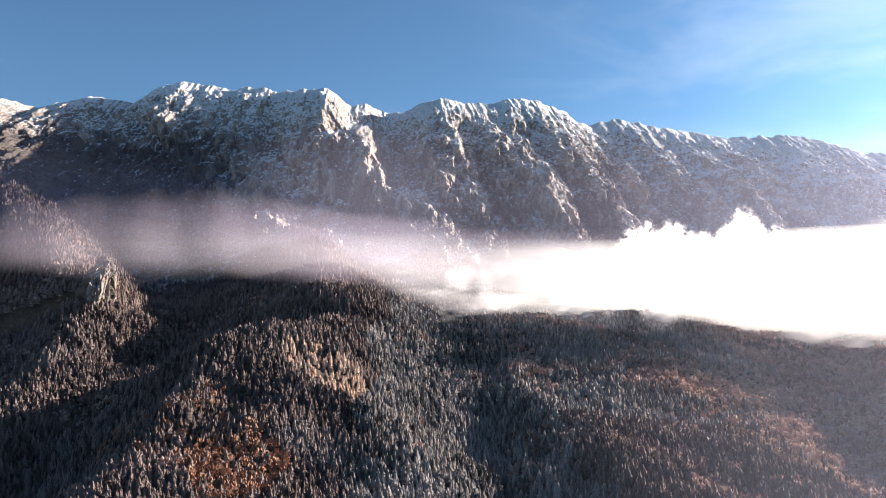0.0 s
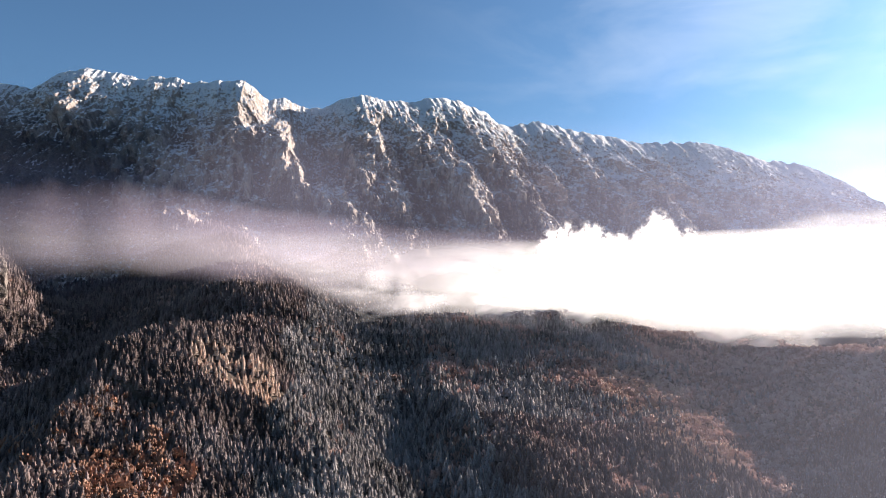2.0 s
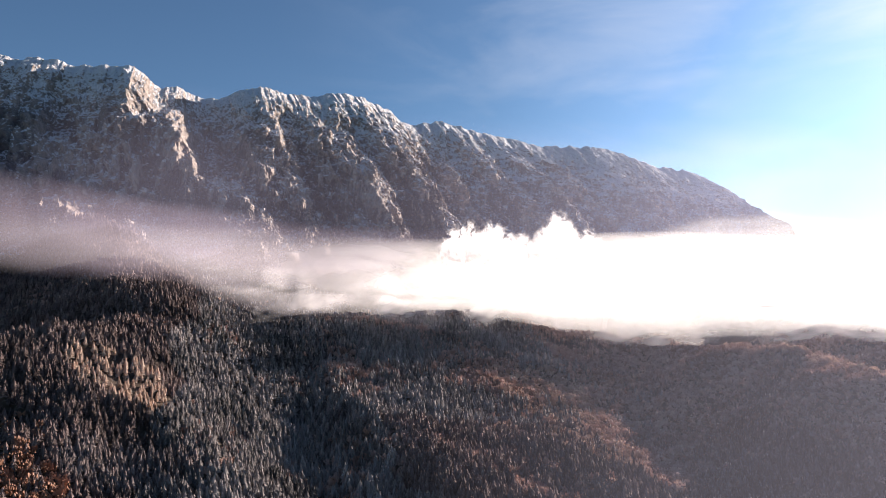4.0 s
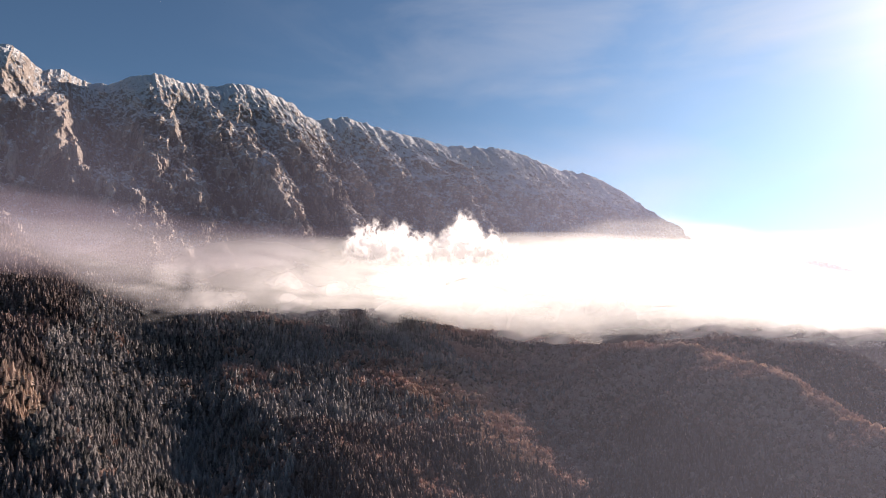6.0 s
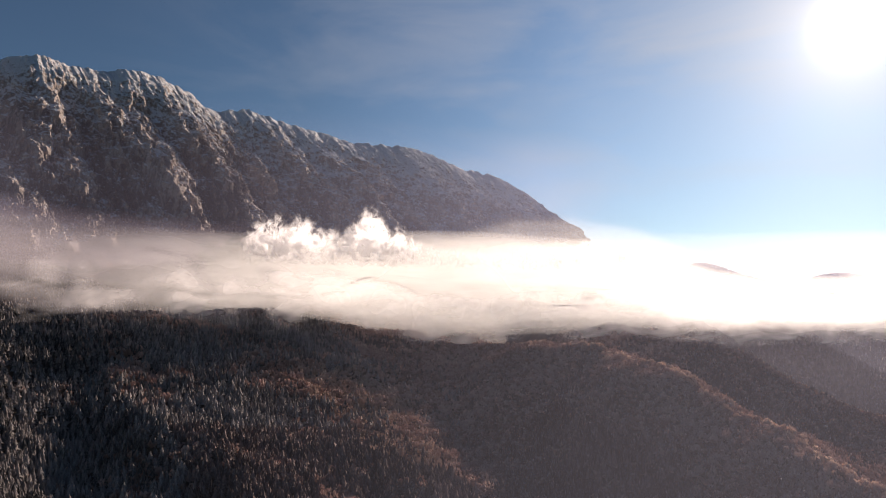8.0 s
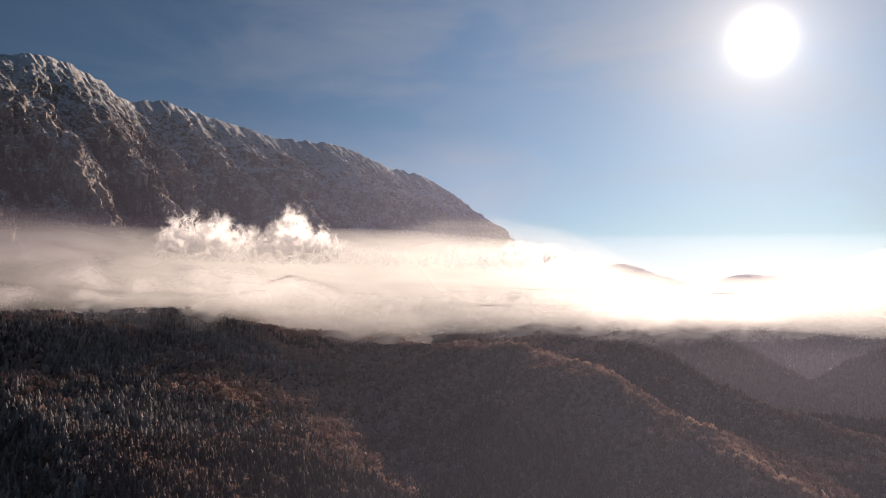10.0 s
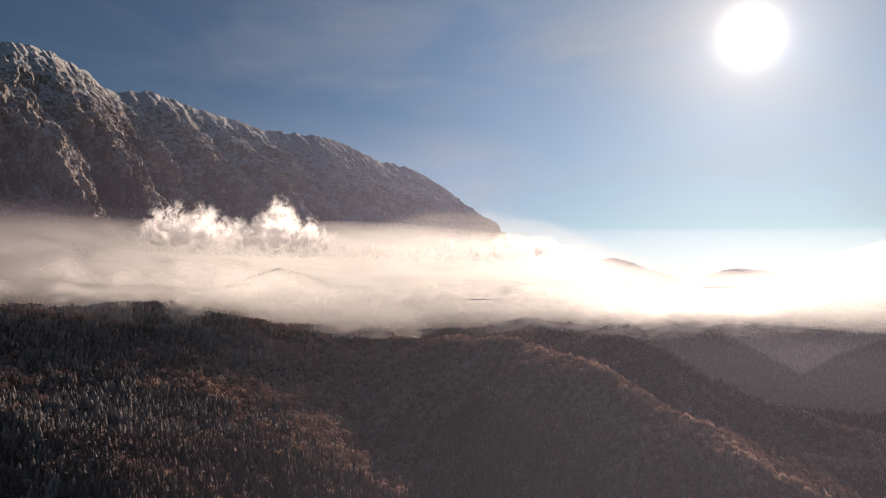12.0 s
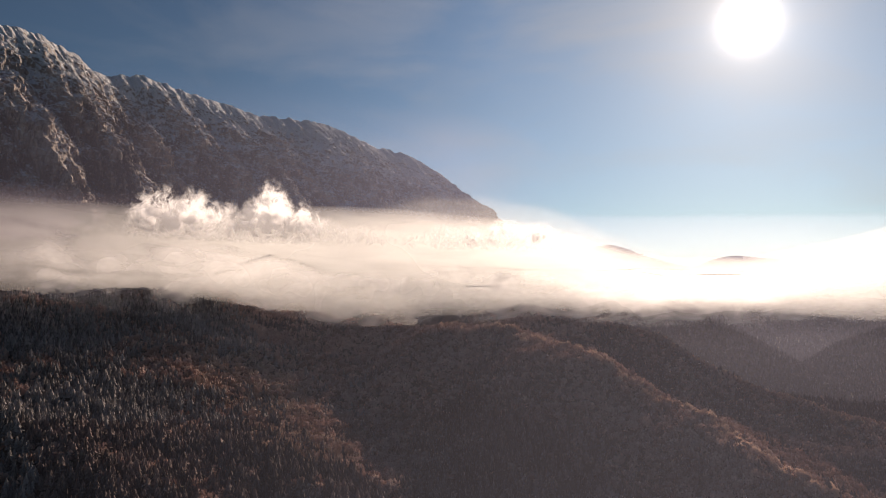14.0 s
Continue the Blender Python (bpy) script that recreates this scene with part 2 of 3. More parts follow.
WISP = cloud_material("cumulus_vapour", 1.4, 0.042, 5.0, (1.0, 0.99, 1.0), 1.1, 0.70, 0.30, 0.9)
# blue put into the sheets' tone to imitate light scattered by the air
MIST = cloud_material("airlight_mist", 1.0, 0.004, 0.0, (0.74, 0.76, 0.98), forward=0.25)
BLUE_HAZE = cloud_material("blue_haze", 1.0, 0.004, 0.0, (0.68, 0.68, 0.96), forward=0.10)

# ---- land ----
LATTICE = np.random.RandomState(7).permutation(512)
TABLE = np.concatenate([LATTICE, LATTICE])
ANGLES = np.random.RandomState(8).uniform(0, 2 * math.pi, 512)


def wave(x, y, seed=0):
    """Gradient noise, about -0.7 to 0.7, for arrays of places."""
    x, y = np.asarray(x, float) + 31.7 * seed, np.asarray(y, float) - 17.3 * seed
    xi, yi = np.floor(x).astype(int), np.floor(y).astype(int)
    fx, fy = x - xi, y - yi

    def corner(i, j):
        a = ANGLES[TABLE[TABLE[(xi + i) & 511] + ((yi + j) & 511)]]
        return np.cos(a) * (fx - i) + np.sin(a) * (fy - j)

    ux, uy = fx * fx * fx * (fx * (fx * 6 - 15) + 10), fy * fy * fy * (fy * (fy * 6 - 15) + 10)
    low = corner(0, 0) * (1 - ux) + corner(1, 0) * ux
    return low * (1 - uy) + (corner(0, 1) * (1 - ux) + corner(1, 1) * ux) * uy


def rough(x, y, octaves, seed=0, gain=0.5):
    total, amp = 0.0, 1.0
    for k in range(octaves):
        total = total + amp * wave(x * 2 ** k, y * 2 ** k, seed + k)
        amp *= gain
    return total


def ribbed(x, y, octaves, seed=0, gain=0.5):
    """Sharp crests between rounded hollows, 0 to about 1."""
    total, amp, full = 0.0, 1.0, 0.0
    for k in range(octaves):
        total = total + amp * (1 - np.minimum(1.0, np.abs(wave(x * 2 ** k, y * 2 ** k, seed + k)) * 2.2))
        full += amp
        amp *= gain
    return total / full


def along(line, x, y):
    """Distance to a line of (x, y, height) points in plan, and the line's height at the nearest place."""
    best, height = np.full(np.shape(x), 1e9), np.zeros(np.shape(x))
    for (ax, ay, az), (bx, by, bz) in zip(line, line[1:]):
        dx, dy = bx - ax, by - ay
        k = np.clip(((x - ax) * dx + (y - ay) * dy) / (dx * dx + dy * dy), 0, 1)
        d = np.hypot(x - ax - k * dx, y - ay - k * dy)
        closer = d < best
        best, height = np.where(closer, d, best), np.where(closer, az + k * (bz - az), height)
    return best, height


# the summit line, west to east, with its peaks and notches
CREST = [
    (-1497, 1170, 724), (-1241, 1478, 787), (-1024, 1671, 827), (-975, 1723, 821), (-889, 1791, 871), (-801, 1843, 874), (-691, 1888, 946),
    (-618, 1892, 928), (-563, 1888, 919), (-511, 1892, 930), (-395, 1889, 914), (-310, 1874, 923), (-249, 1914, 881), (-208, 1949, 897),
    (-146, 1995, 882), (-100, 1977, 884), (-20, 1940, 917), (101, 2058, 926), (241, 2147, 980), (350, 2212, 962), (469, 2303, 932),
    (580, 2360, 967), (723, 2425, 960), (1001, 2529, 948), (1258, 2613, 979), (1437, 2690, 974), (1614, 2763, 948), (1852, 2851, 956),
    (1919, 2855, 920), (2077, 2891, 884), (2170, 2911, 812), (2335, 2938, 660), (2779, 2877, 320),
]
# wooded spurs: line, fall of the flanks, roundness of the top
SPURS = [
    ([(-773, 1286, 550), (-596, 1099, 440), (-501, 1013, 385), (-467, 974, 350), (-454, 891, 286), (-450, 779, 233), (-447, 663, 185)], 0.62, 20),
    ([(-271, 1394, 486), (-152, 1079, 381), (-69, 988, 340), (-55, 903, 303), (-95, 830, 280), (-132, 774, 263), (-161, 697, 232), (-187, 638, 209), (-202, 554, 176)], 0.60, 35),
    ([(-131, 931, 320), (-185, 871, 306), (-266, 755, 277), (-296, 634, 230), (-296, 534, 193)], 0.60, 25),
    ([(-69, 988, 340), (5, 935, 302), (19, 885, 266), (4, 825, 225), (-4, 775, 196), (12, 700, 163)], 0.60, 30),
    ([(223, 1584, 452), (231, 1310, 347), (290, 1164, 293), (361, 1050, 260), (406, 957, 239), (416, 893, 200), (401, 822, 159), (344, 739, 109)], 0.37, 60),
    ([(231, 1310, 347), (188, 1185, 287), (182, 1034, 224), (180, 928, 176), (165, 813, 128)], 0.40, 70),
    ([(543, 1371, 260), (619, 1040, 270), (623, 905, 278), (615, 782, 274), (607, 681, 260), (597, 603, 240), (596, 524, 224), (577, 463, 206), (554, 404, 187), (512, 331, 150)], 0.55, 26),
    ([(760, 1800, 320), (660, 1420, 268), (600, 1230, 250)], 0.40, 60),
    ([(1150, 1900, 340), (1114, 1498, 306), (1050, 1114, 290), (1051, 979, 264), (1075, 901, 242), (1103, 846, 208), (1131, 784, 177), (1169, 696, 145), (1233, 629, 122), (1389, 481, 78)], 0.50, 26),
    ([(1760, 1900, 430), (1746, 1658, 352), (1675, 1266, 277), (1645, 1093, 216), (1626, 964, 158), (1619, 867, 113), (1681, 718, 66)], 0.55, 18),
    ([(2926, 372, 464), (2645, 818, 336), (2342, 1088, 242), (2088, 1160, 135), (1899, 1194, 78)], 0.55, 30),
    ([(2660, 3729, 438), (3115, 3210, 597), (3260, 2909, 613), (3394, 2747, 530), (3597, 2643, 489), (3730, 2446, 543), (3900, 2154, 520), (4250, 835, 545)], 0.45, 60),
]

EAST_SPUR = next(line for line, _, _ in SPURS if line[0] == (543, 1371, 260))
SECOND_SPUR = next(line for line, _, _ in SPURS if line[0] == (1150, 1900, 340))


# gullies cut between the spurs: floor line and how steeply the sides rise
GULLIES = [
    ([(-328, 1102, 362), (-345, 938, 288), (-370, 760, 205), (-374, 650, 155), (-380, 520, 110)], 0.58),
    ([(85, 1040, 286), (70, 980, 262), (58, 900, 227), (49, 820, 198), (49, 760, 175), (62, 690, 152), (80, 600, 128)], 0.52),
]


def land(x, y):
    """Height of the wooded ground."""
    d, _ = along(CREST, x, y)
    z = np.interp(d, [0, 420, 600, 800, 1000, 1250, 1600, 2400], [450, 430, 380, 305, 245, 190, 120, 70])
    far = np.hypot(x, y)
    z = z - np.clip((far - 2600) / 2000, 0, 1) * 30
    for line, fall, top in SPURS:
        d, h = along(line, x, y)
        t = h - fall * (np.sqrt(d * d + top * top) - top)
        gap = np.clip(0.5 + (t - z) / 44.0, 0, 1)
        z = z * (1 - gap) + t * gap + 22.0 * gap * (1 - gap)
    for line, rise in GULLIES:
        d, h = along(line, x, y)
        t = h + rise * (np.sqrt(d * d + 144) - 12)
        cut = np.clip(0.5 + (z - t) / 24.0, 0, 1)
        z = z * (1 - cut) + t * cut - 12.0 * cut * (1 - cut)
    dry = np.clip((far - 250) / 300, 0, 1)
    return z + dry * (16 * rough(x / 190, y / 190, 2, 3) + 7 * rough(x / 55, y / 55, 3, 9))


def mesh_of(name, verts, faces, mat, smooth=True):
    """A mesh from arrays of places and of triangles or quads."""
    me = bpy.data.meshes.new(name)
    n, k = len(faces), faces.shape[1]
    me.vertices.add(len(verts))
    me.vertices.foreach_set("co", np.ascontiguousarray(verts, np.float32).ravel())
    me.loops.add(n * k)
    me.loops.foreach_set("vertex_index", np.ascontiguousarray(faces, np.int32).ravel())
    me.polygons.add(n)
    me.polygons.foreach_set("loop_start", np.arange(0, n * k, k, dtype=np.int32))
    me.polygons.foreach_set("use_smooth", np.full(n, smooth))
    me.materials.append(mat)
    me.update(calc_edges=True)
    me.validate()
    return me


def sheet_faces(rows, cols):
    i = np.arange(rows * cols).reshape(rows, cols)
    return np.stack([i[:-1, :-1], i[1:, :-1], i[1:, 1:], i[:-1, 1:]], -1).reshape(-1, 4)


def build_ground():
    turn = np.radians(np.concatenate([np.arange(-180, -40, 3.0), np.arange(-40, 76, 0.4), np.arange(76, 181, 3.0)]))
    reach = np.concatenate([[1, 60, 150, 250, 330], np.geomspace(400, 2200, 240), np.geomspace(2230, 4900, 60)])
    r, a = np.meshgrid(reach, turn, indexing="ij")
    x, y = r * np.sin(a), r * np.cos(a)
    verts = np.stack([x, y, land(x, y)], -1).reshape(-1, 3)
    ob = new("ground", mesh_of("ground", verts, sheet_faces(len(reach), len(turn))[:, ::-1], FLOOR))
    return tagged(ob, "frosty brown forest floor on steep valley slopes", "hillside", kind="structure")


# buttresses and gullies: where on the summit line (0 to 1) they start, drift along it on the way down, depth in metres, width
BUTTRESSES = [
    (0.15, 0.06, 60, 0.040), (0.180, 0.135, -50, 0.012), (0.228, 0.085, 45, 0.030), (0.262, 0.06, -45, 0.012), (0.304, 0.073, 125, 0.024),
    (0.349, -0.012, -85, 0.016), (0.402, 0.047, 115, 0.026), (0.424, 0.05, -50, 0.010), (0.442, 0.055, 105, 0.024), (0.497, 0.004, -60, 0.014),
    (0.529, 0.065, 85, 0.018), (0.567, 0.04, 75, 0.016), (0.612, 0.02, 65, 0.016), (0.675, -0.02, 100, 0.024), (0.735, 0.01, 80, 0.018),
    (0.785, 0.01, 70, 0.016), (0.83, 0.02, 80, 0.02),
]
FALL = 680.0


def rock_face():
    """Summit line swept down to the foot of the walls: places as (rows, columns, 3)."""
    line = np.array(CREST, float)
    step = np.hypot(*np.diff(line[:, :2], axis=0).T)
    at = np.concatenate([[0], np.cumsum(step)])
    u = np.linspace(0, at[-1], 1300)

    def ease(v, width):
        pad = np.pad(v, width // 2, mode="edge")
        k = np.hanning(width + 2)[1:-1]
        return np.convolve(pad, k / k.sum(), mode="valid")

    cx, cy = ease(np.interp(u, at, line[:, 0]), 41), ease(np.interp(u, at, line[:, 1]), 41)
    cz = ease(np.interp(u, at, line[:, 2]), 7)
    cz = cz + 13 * rough(u / 80, u * 0 + 3.3, 5, 21, 0.6) + 9 * (ribbed(u / 60, u * 0 + 1.7, 4, 23, 0.6) - 0.6)
    east = (cx - cx[0]) / (cx[-1] - cx[0])
    nx, ny = 0.02 + 0.34 * east, -np.ones_like(east)
    size = np.hypot(nx, ny)
    nx, ny = nx / size, ny / size
    down = np.concatenate([[-1.2, -0.6, -0.25, -0.08], np.linspace(0, 1.12, 228)])
    t, uu = np.meshgrid(down, u, indexing="ij")
    tt = np.clip(t, 0, 2)
    d = t * FALL
    lean = 0.22 + 0.35 * wave(uu / 700, uu * 0 + 0.7, 2)
    slant = uu - lean * np.maximum(d, 0)
    bend = 75 * rough(uu / 260, d / 190, 4, 5)
    env = np.clip(tt / 0.35, 0.0, 1) ** 0.8
    out = 70 * (ribbed((slant + bend) / 330, d / 700, 2, 31) - 0.5)
    out = out + 52 * (ribbed((slant + 0.9 * bend) / 120, d / 300, 3, 37) - 0.5)
    out = out + 26 * (ribbed((uu + 0.15 * d - 0.6 * bend) / 44, d / 150, 4, 41, 0.6) - 0.5)
    out = out + 11 * (ribbed((slant - bend) / 17, d / 60, 3, 43, 0.6) - 0.5)
    share = np.linspace(0, 1, len(u))[None, :]
    for start, drift, depth, width in BUTTRESSES:
        centre = start + drift * tt + 0.004 * rough(d / 120, d * 0 + start * 50, 2, 55)
        fold = np.abs(share - centre) / width
        out = out + 0.85 * depth * np.maximum(0, 1 - fold) * np.clip(tt / 0.25, 0, 1)
    fall_at = np.interp(tt, [0, 0.08, 0.22, 0.40, 0.60, 0.78, 1.0, 1.12], [1.0, 0.93, 0.77, 0.56, 0.30, 0.13, 0.0, -0.12])
    back = np.clip(-t, 0, 2)
    foot = 385.0 - 0.02 * uu
    z = foot + (cz[None, :] - foot) * fall_at - back * 340
    # ledges: steps in the wall
    z = z + (0.3 + 0.7 * env) * (8 * rough((uu + bend) / 75, d / 60, 4, 61, 0.6) + 4 * rough(uu / 16, d / 16, 3, 67)) * np.clip(tt / 0.03, 0, 1)
    crag = 22 * rough(uu / 34, d / 40, 4, 47, 0.6) + 12 * (ribbed(uu / 12, d / 22, 2, 49) - 0.5)
    out = out + crag
    push = d + env * out * (1 - 0.85 * np.clip((tt - 0.7) / 0.35, 0, 1))
    x, y = cx[None, :] + nx * push, cy[None, :] + ny * push
    # how far each place stands out from the wall round it: ribs above 0, gullies below
    k = np.hanning(45)[1:-1]
    k = k / k.sum()
    mean = np.stack([np.convolve(np.pad(row, 21, mode="edge"), k, mode="valid") for row in push])
    return np.stack([x, y, z], -1), (push - mean) / 26.0


FACE, RIBS = rock_face()


def build_mountain():
    rows, cols = FACE.shape[:2]
    me = mesh_of("mountain", FACE.reshape(-1, 3), sheet_faces(rows, cols), ROCK, smooth=False)
    me.attributes.new("rib", "FLOAT", "POINT").data.foreach_set("value", np.clip(RIBS, -1.5, 1.5).astype(np.float32).ravel())
    ob = new("mountain", me)
    return tagged(ob, "snow-dusted grey limestone mountain range with ribbed cliffs", "mountain")


build_ground()
build_mountain()


def build_crag():
    """The rock tower that stands out of the wooded western spur."""
    bm = bmesh.new()
    bmesh.ops.create_icosphere(bm, subdivisions=5, radius=1.0)
    for v in bm.verts:
        p = v.co.copy()
        k = 1 + 0.34 * noise.fractal(p * 1.9 + Vector((3, 1, 2)), 0.8, 2.1, 6) + 0.26 * abs(noise.noise(Vector((p.x * 5, p.y * 5, p.z * 1.1)))) + 0.10 * noise.noise(p * 11)
        taper = 1.0 - 0.35 * max(0.0, p.z)
        v.co = Vector((p.x * 21 * k * taper, p.y * 30 * k * taper, p.z * 50 * (0.75 + 0.25 * k)))
    me = bpy.data.meshes.new("rock_crag")
    bm.to_mesh(me)
    bm.free()
    me.materials.append(ROCK)
    ob = new("rock_crag", me)
    ob.matrix_world = pose(-466, 985, float(land(np.array(-466.0), np.array(985.0))) - 2, 8, 12, 20)
    return tagged(ob, "pale limestone crag rising from the frosted forest", "rock")


build_crag()

# ---- cloud ----
BANK = [(-50, 930), (-20, 1000), (0, 1090), (8, 1180), (15, 1270), (25, 1400), (35, 1560), (45, 1650), (60, 1760), (85, 1900)]
LOFT = [(-20, 1.0), (0, 1.02), (8, 1.06), (15, 1.10), (25, 1.15), (35, 1.20), (45, 1.19), (60, 1.16), (85, 1.12)]  # the bank stands higher where it lies further out




def bank_sheet(name, mat, layer, az0, az1, base, top, body, bulge, shift=1.0, cols=260, rows=40, wobble=5.0, lean=0.32, soft=1.3, spread=0.56, heave=7.0):
    """One rolled sheet of vapour round the valley's head: its front bulges to the valley, its rims curl back and thin out."""
    az = np.linspace(az0, az1, cols)
    v = np.linspace(0, 1, rows)
    vv, aa = np.meshgrid(v, az, indexing="ij")
    fine = np.arange(-60, 96, 0.5)
    ease = np.hanning(31) / np.hanning(31).sum()
    plan = np.convolve(np.pad(np.interp(fine, *np.array(BANK).T), 15, mode="edge"), ease, mode="valid")
    dist = np.interp(aa, fine, plan) * shift
    theta = (vv - 0.5) * math.pi
    loft = np.interp(aa, *np.array(LOFT).T)
    mid, half = (top(aa) + base(aa)) / 2 * loft, (top(aa) - base(aa)) * spread * loft
    z = EYE + mid + half * np.sin(theta) + heave * rough(aa / 8.0 + 3 * layer, vv * 0.7, 2, 71)
    r = dist + bulge * (1 - np.cos(theta)) - lean * half * np.sin(theta) + wobble * (rough(aa / 7 + 5 * layer, vv * 1.2, 2, 73) + 0.3 * rough(aa / 2.4 + 5 * layer, vv * 2.0, 2, 75))
    a = np.radians(aa)
    verts = np.stack([r * np.sin(a), r * np.cos(a), z], -1).reshape(-1, 3)
    me = mesh_of(name, verts, sheet_faces(rows, cols), mat)
    rim = np.sin(np.pi * vv) ** soft * np.clip((aa - az0) / 4, 0, 1) * np.clip((az1 - aa) / 4, 0, 1)
    me.attributes.new("body", "FLOAT", "POINT").data.foreach_set("value", (rim * body(aa)).astype(np.float32).ravel())
    return me


def between(*pairs):
    xs, ys = zip(*pairs)
    return lambda a: np.interp(a, xs, ys)


def part_rolls(me, base):
    """The thin gap between the lowest roll of the bank and the one above it."""
    co, body = np.empty(len(me.vertices) * 3, np.float32), np.empty(len(me.vertices), np.float32)
    me.vertices.foreach_get("co", co)
    me.attributes["body"].data.foreach_get("value", body)
    co = co.reshape(-1, 3)
    az, up = np.degrees(np.arctan2(co[:, 0], co[:, 1])), co[:, 2] - EYE
    line = base(az) + 24 + 9 * rough(az / 3.0, az * 0 + 2.2, 3, 87)
    wide = 3.5 + 3.0 * rough(az / 2.2, az * 0 + 5.1, 2, 88)
    deep = np.clip((az + 3) / 5, 0, 1) * np.clip((18 - az) / 6, 0, 1) * np.clip(0.65 + 0.8 * wave(az / 2.6, az * 0 + 0.4, 89), 0, 1)
    body = body * (1 - 0.6 * deep * np.exp(-((up - line) / np.maximum(1.5, wide)) ** 2))
    me.attributes["body"].data.foreach_set("value", body.astype(np.float32))


def build_cloud():
    root = new("cloud_bank", None)
    tagged(root, "sunlit white stratus cloud bank drifting before the slopes", "cloud")
    base = between((-50, 70), (-17, 69), (-6, 56), (0, 18), (10, 9), (20, 5), (24, -14), (26, -20), (31, -22), (35, -15), (42, -16), (50, -19), (85, -34))
    top = between((-50, 150), (-17, 138), (-4, 120), (14, 108), (26, 116), (32, 118), (37, 114), (40, 112), (45, 92), (48, 70), (51, 58), (56, 56), (60, 78), (65, 110), (85, 128))
    body = between((-50, 0.04), (-20, 0.05), (-10, 0.07), (-4, 0.12), (0, 0.20), (4, 0.35), (9, 0.60), (14, 0.80), (20, 0.94), (85, 0.94))
    faint = between((-50, 0.07), (-20, 0.08), (-5, 0.08), (8, 0.08), (85, 0.1))
    thin = between((-50, 0.20), (-20, 0.16), (-5, 0.15), (6, 0.16), (16, 0.10), (24, 0.0), (85, 0.0))
    for layer, (shift, lift, amount, mat) in enumerate(((0.97, 12, thin, VEIL), (1.0, 0, body, CLOUD), (1.08, 14, faint, CLOUD))):
        low, high = (lambda a: base(a) - min(5, 0.4 * lift)), (lambda a: top(a) + lift + (np.interp(a, [-14, 0], [26, 0]) if mat is VEIL else 0))
        ob = new("vapour", bank_sheet("vapour", mat, layer, -52, 90, low, high, amount, 32, shift, 420, 90, 1.0, 0.32, 1.7, 0.64, 8.0))
        ob.parent = root
        part_rolls(ob.data, base)
    # the ragged skirt that trails over the tops of the slopes
    amount = between((-8, 0.0), (4, 0.14), (12, 0.26), (24, 0.38), (45, 0.40), (60, 0.34), (85, 0.25))
    ob = new("skirt", bank_sheet("skirt", RAGGED, 3, -8, 90, lambda a: base(a) - 20, lambda a: base(a) + 56, amount, 30, 0.86, 420, 60, 9.0, 0.2, 1.6, 0.55, 16.0))
    ob.parent = root
    # the hood that laps over the eastern foot of the range
    hood = between((20, 90), (28, 125), (34, 170), (38, 178), (42, 155), (47, 120), (52, 100))
    amount = between((20, 0.0), (28, 0.14), (34, 0.32), (40, 0.42), (46, 0.30), (52, 0.0))
    ob = new("hood", bank_sheet("hood", CLOUD, 5, 16, 56, lambda a: 0 * a + 10, hood, amount, 40, 1.13, 200, 60, 9.0, 0.3, 2.6, 0.70, 26.0))
    ob.parent = root


build_cloud()


def build_wisps():
    """The heap of cloud that boils up out of the bank."""
    root = new("cloud_puff", None)
    tagged(root, "small bright cumulus puff rising from the stratus bank", "cloud")
    crown = between((10, 70), (13.3, 95), (14.3, 130), (15.5, 142), (17.5, 136), (19, 124), (20.6, 117), (21.4, 136), (22.0, 156), (22.8, 160), (23.6, 142), (24.6, 128), (26, 116), (27.5, 102), (31, 92), (36, 105), (39, 118), (42, 112), (44, 98), (46, 74), (50, 40), (58, 30))
    for layer, (shift, west, east) in enumerate(((0.972, 9, 58), (0.985, 9, 58))):
        me = bank_sheet("puff", WISP, layer + 9, west, east, lambda a: 30 + 0 * a, lambda a: 250 + 0 * a, lambda a: 1 + 0 * a, 30, shift, 420, 90, 5.0, 0.0)
        co = np.empty(len(me.vertices) * 3, np.float32)
        me.vertices.foreach_get("co", co)
        co = co.reshape(-1, 3)
        az = np.degrees(np.arctan2(co[:, 0], co[:, 1]))
        up = (co[:, 2] - EYE) / np.interp(az, *np.array(LOFT).T)
        body = np.clip((crown(az) + 15 * rough(az / 1.1, az * 0 + 0.7, 3, 91) - up) / 46 + 0.18, 0, 1.5) * np.clip((up - 72) / 36, 0, 1) * np.clip((az - west - 2) / 3, 0, 1) * np.clip((east - 2 - az) / 3, 0, 1)
        me.attributes["body"].data.foreach_set("value", body.astype(np.float32))
        ob = new("puff", me)
        ob.parent = root


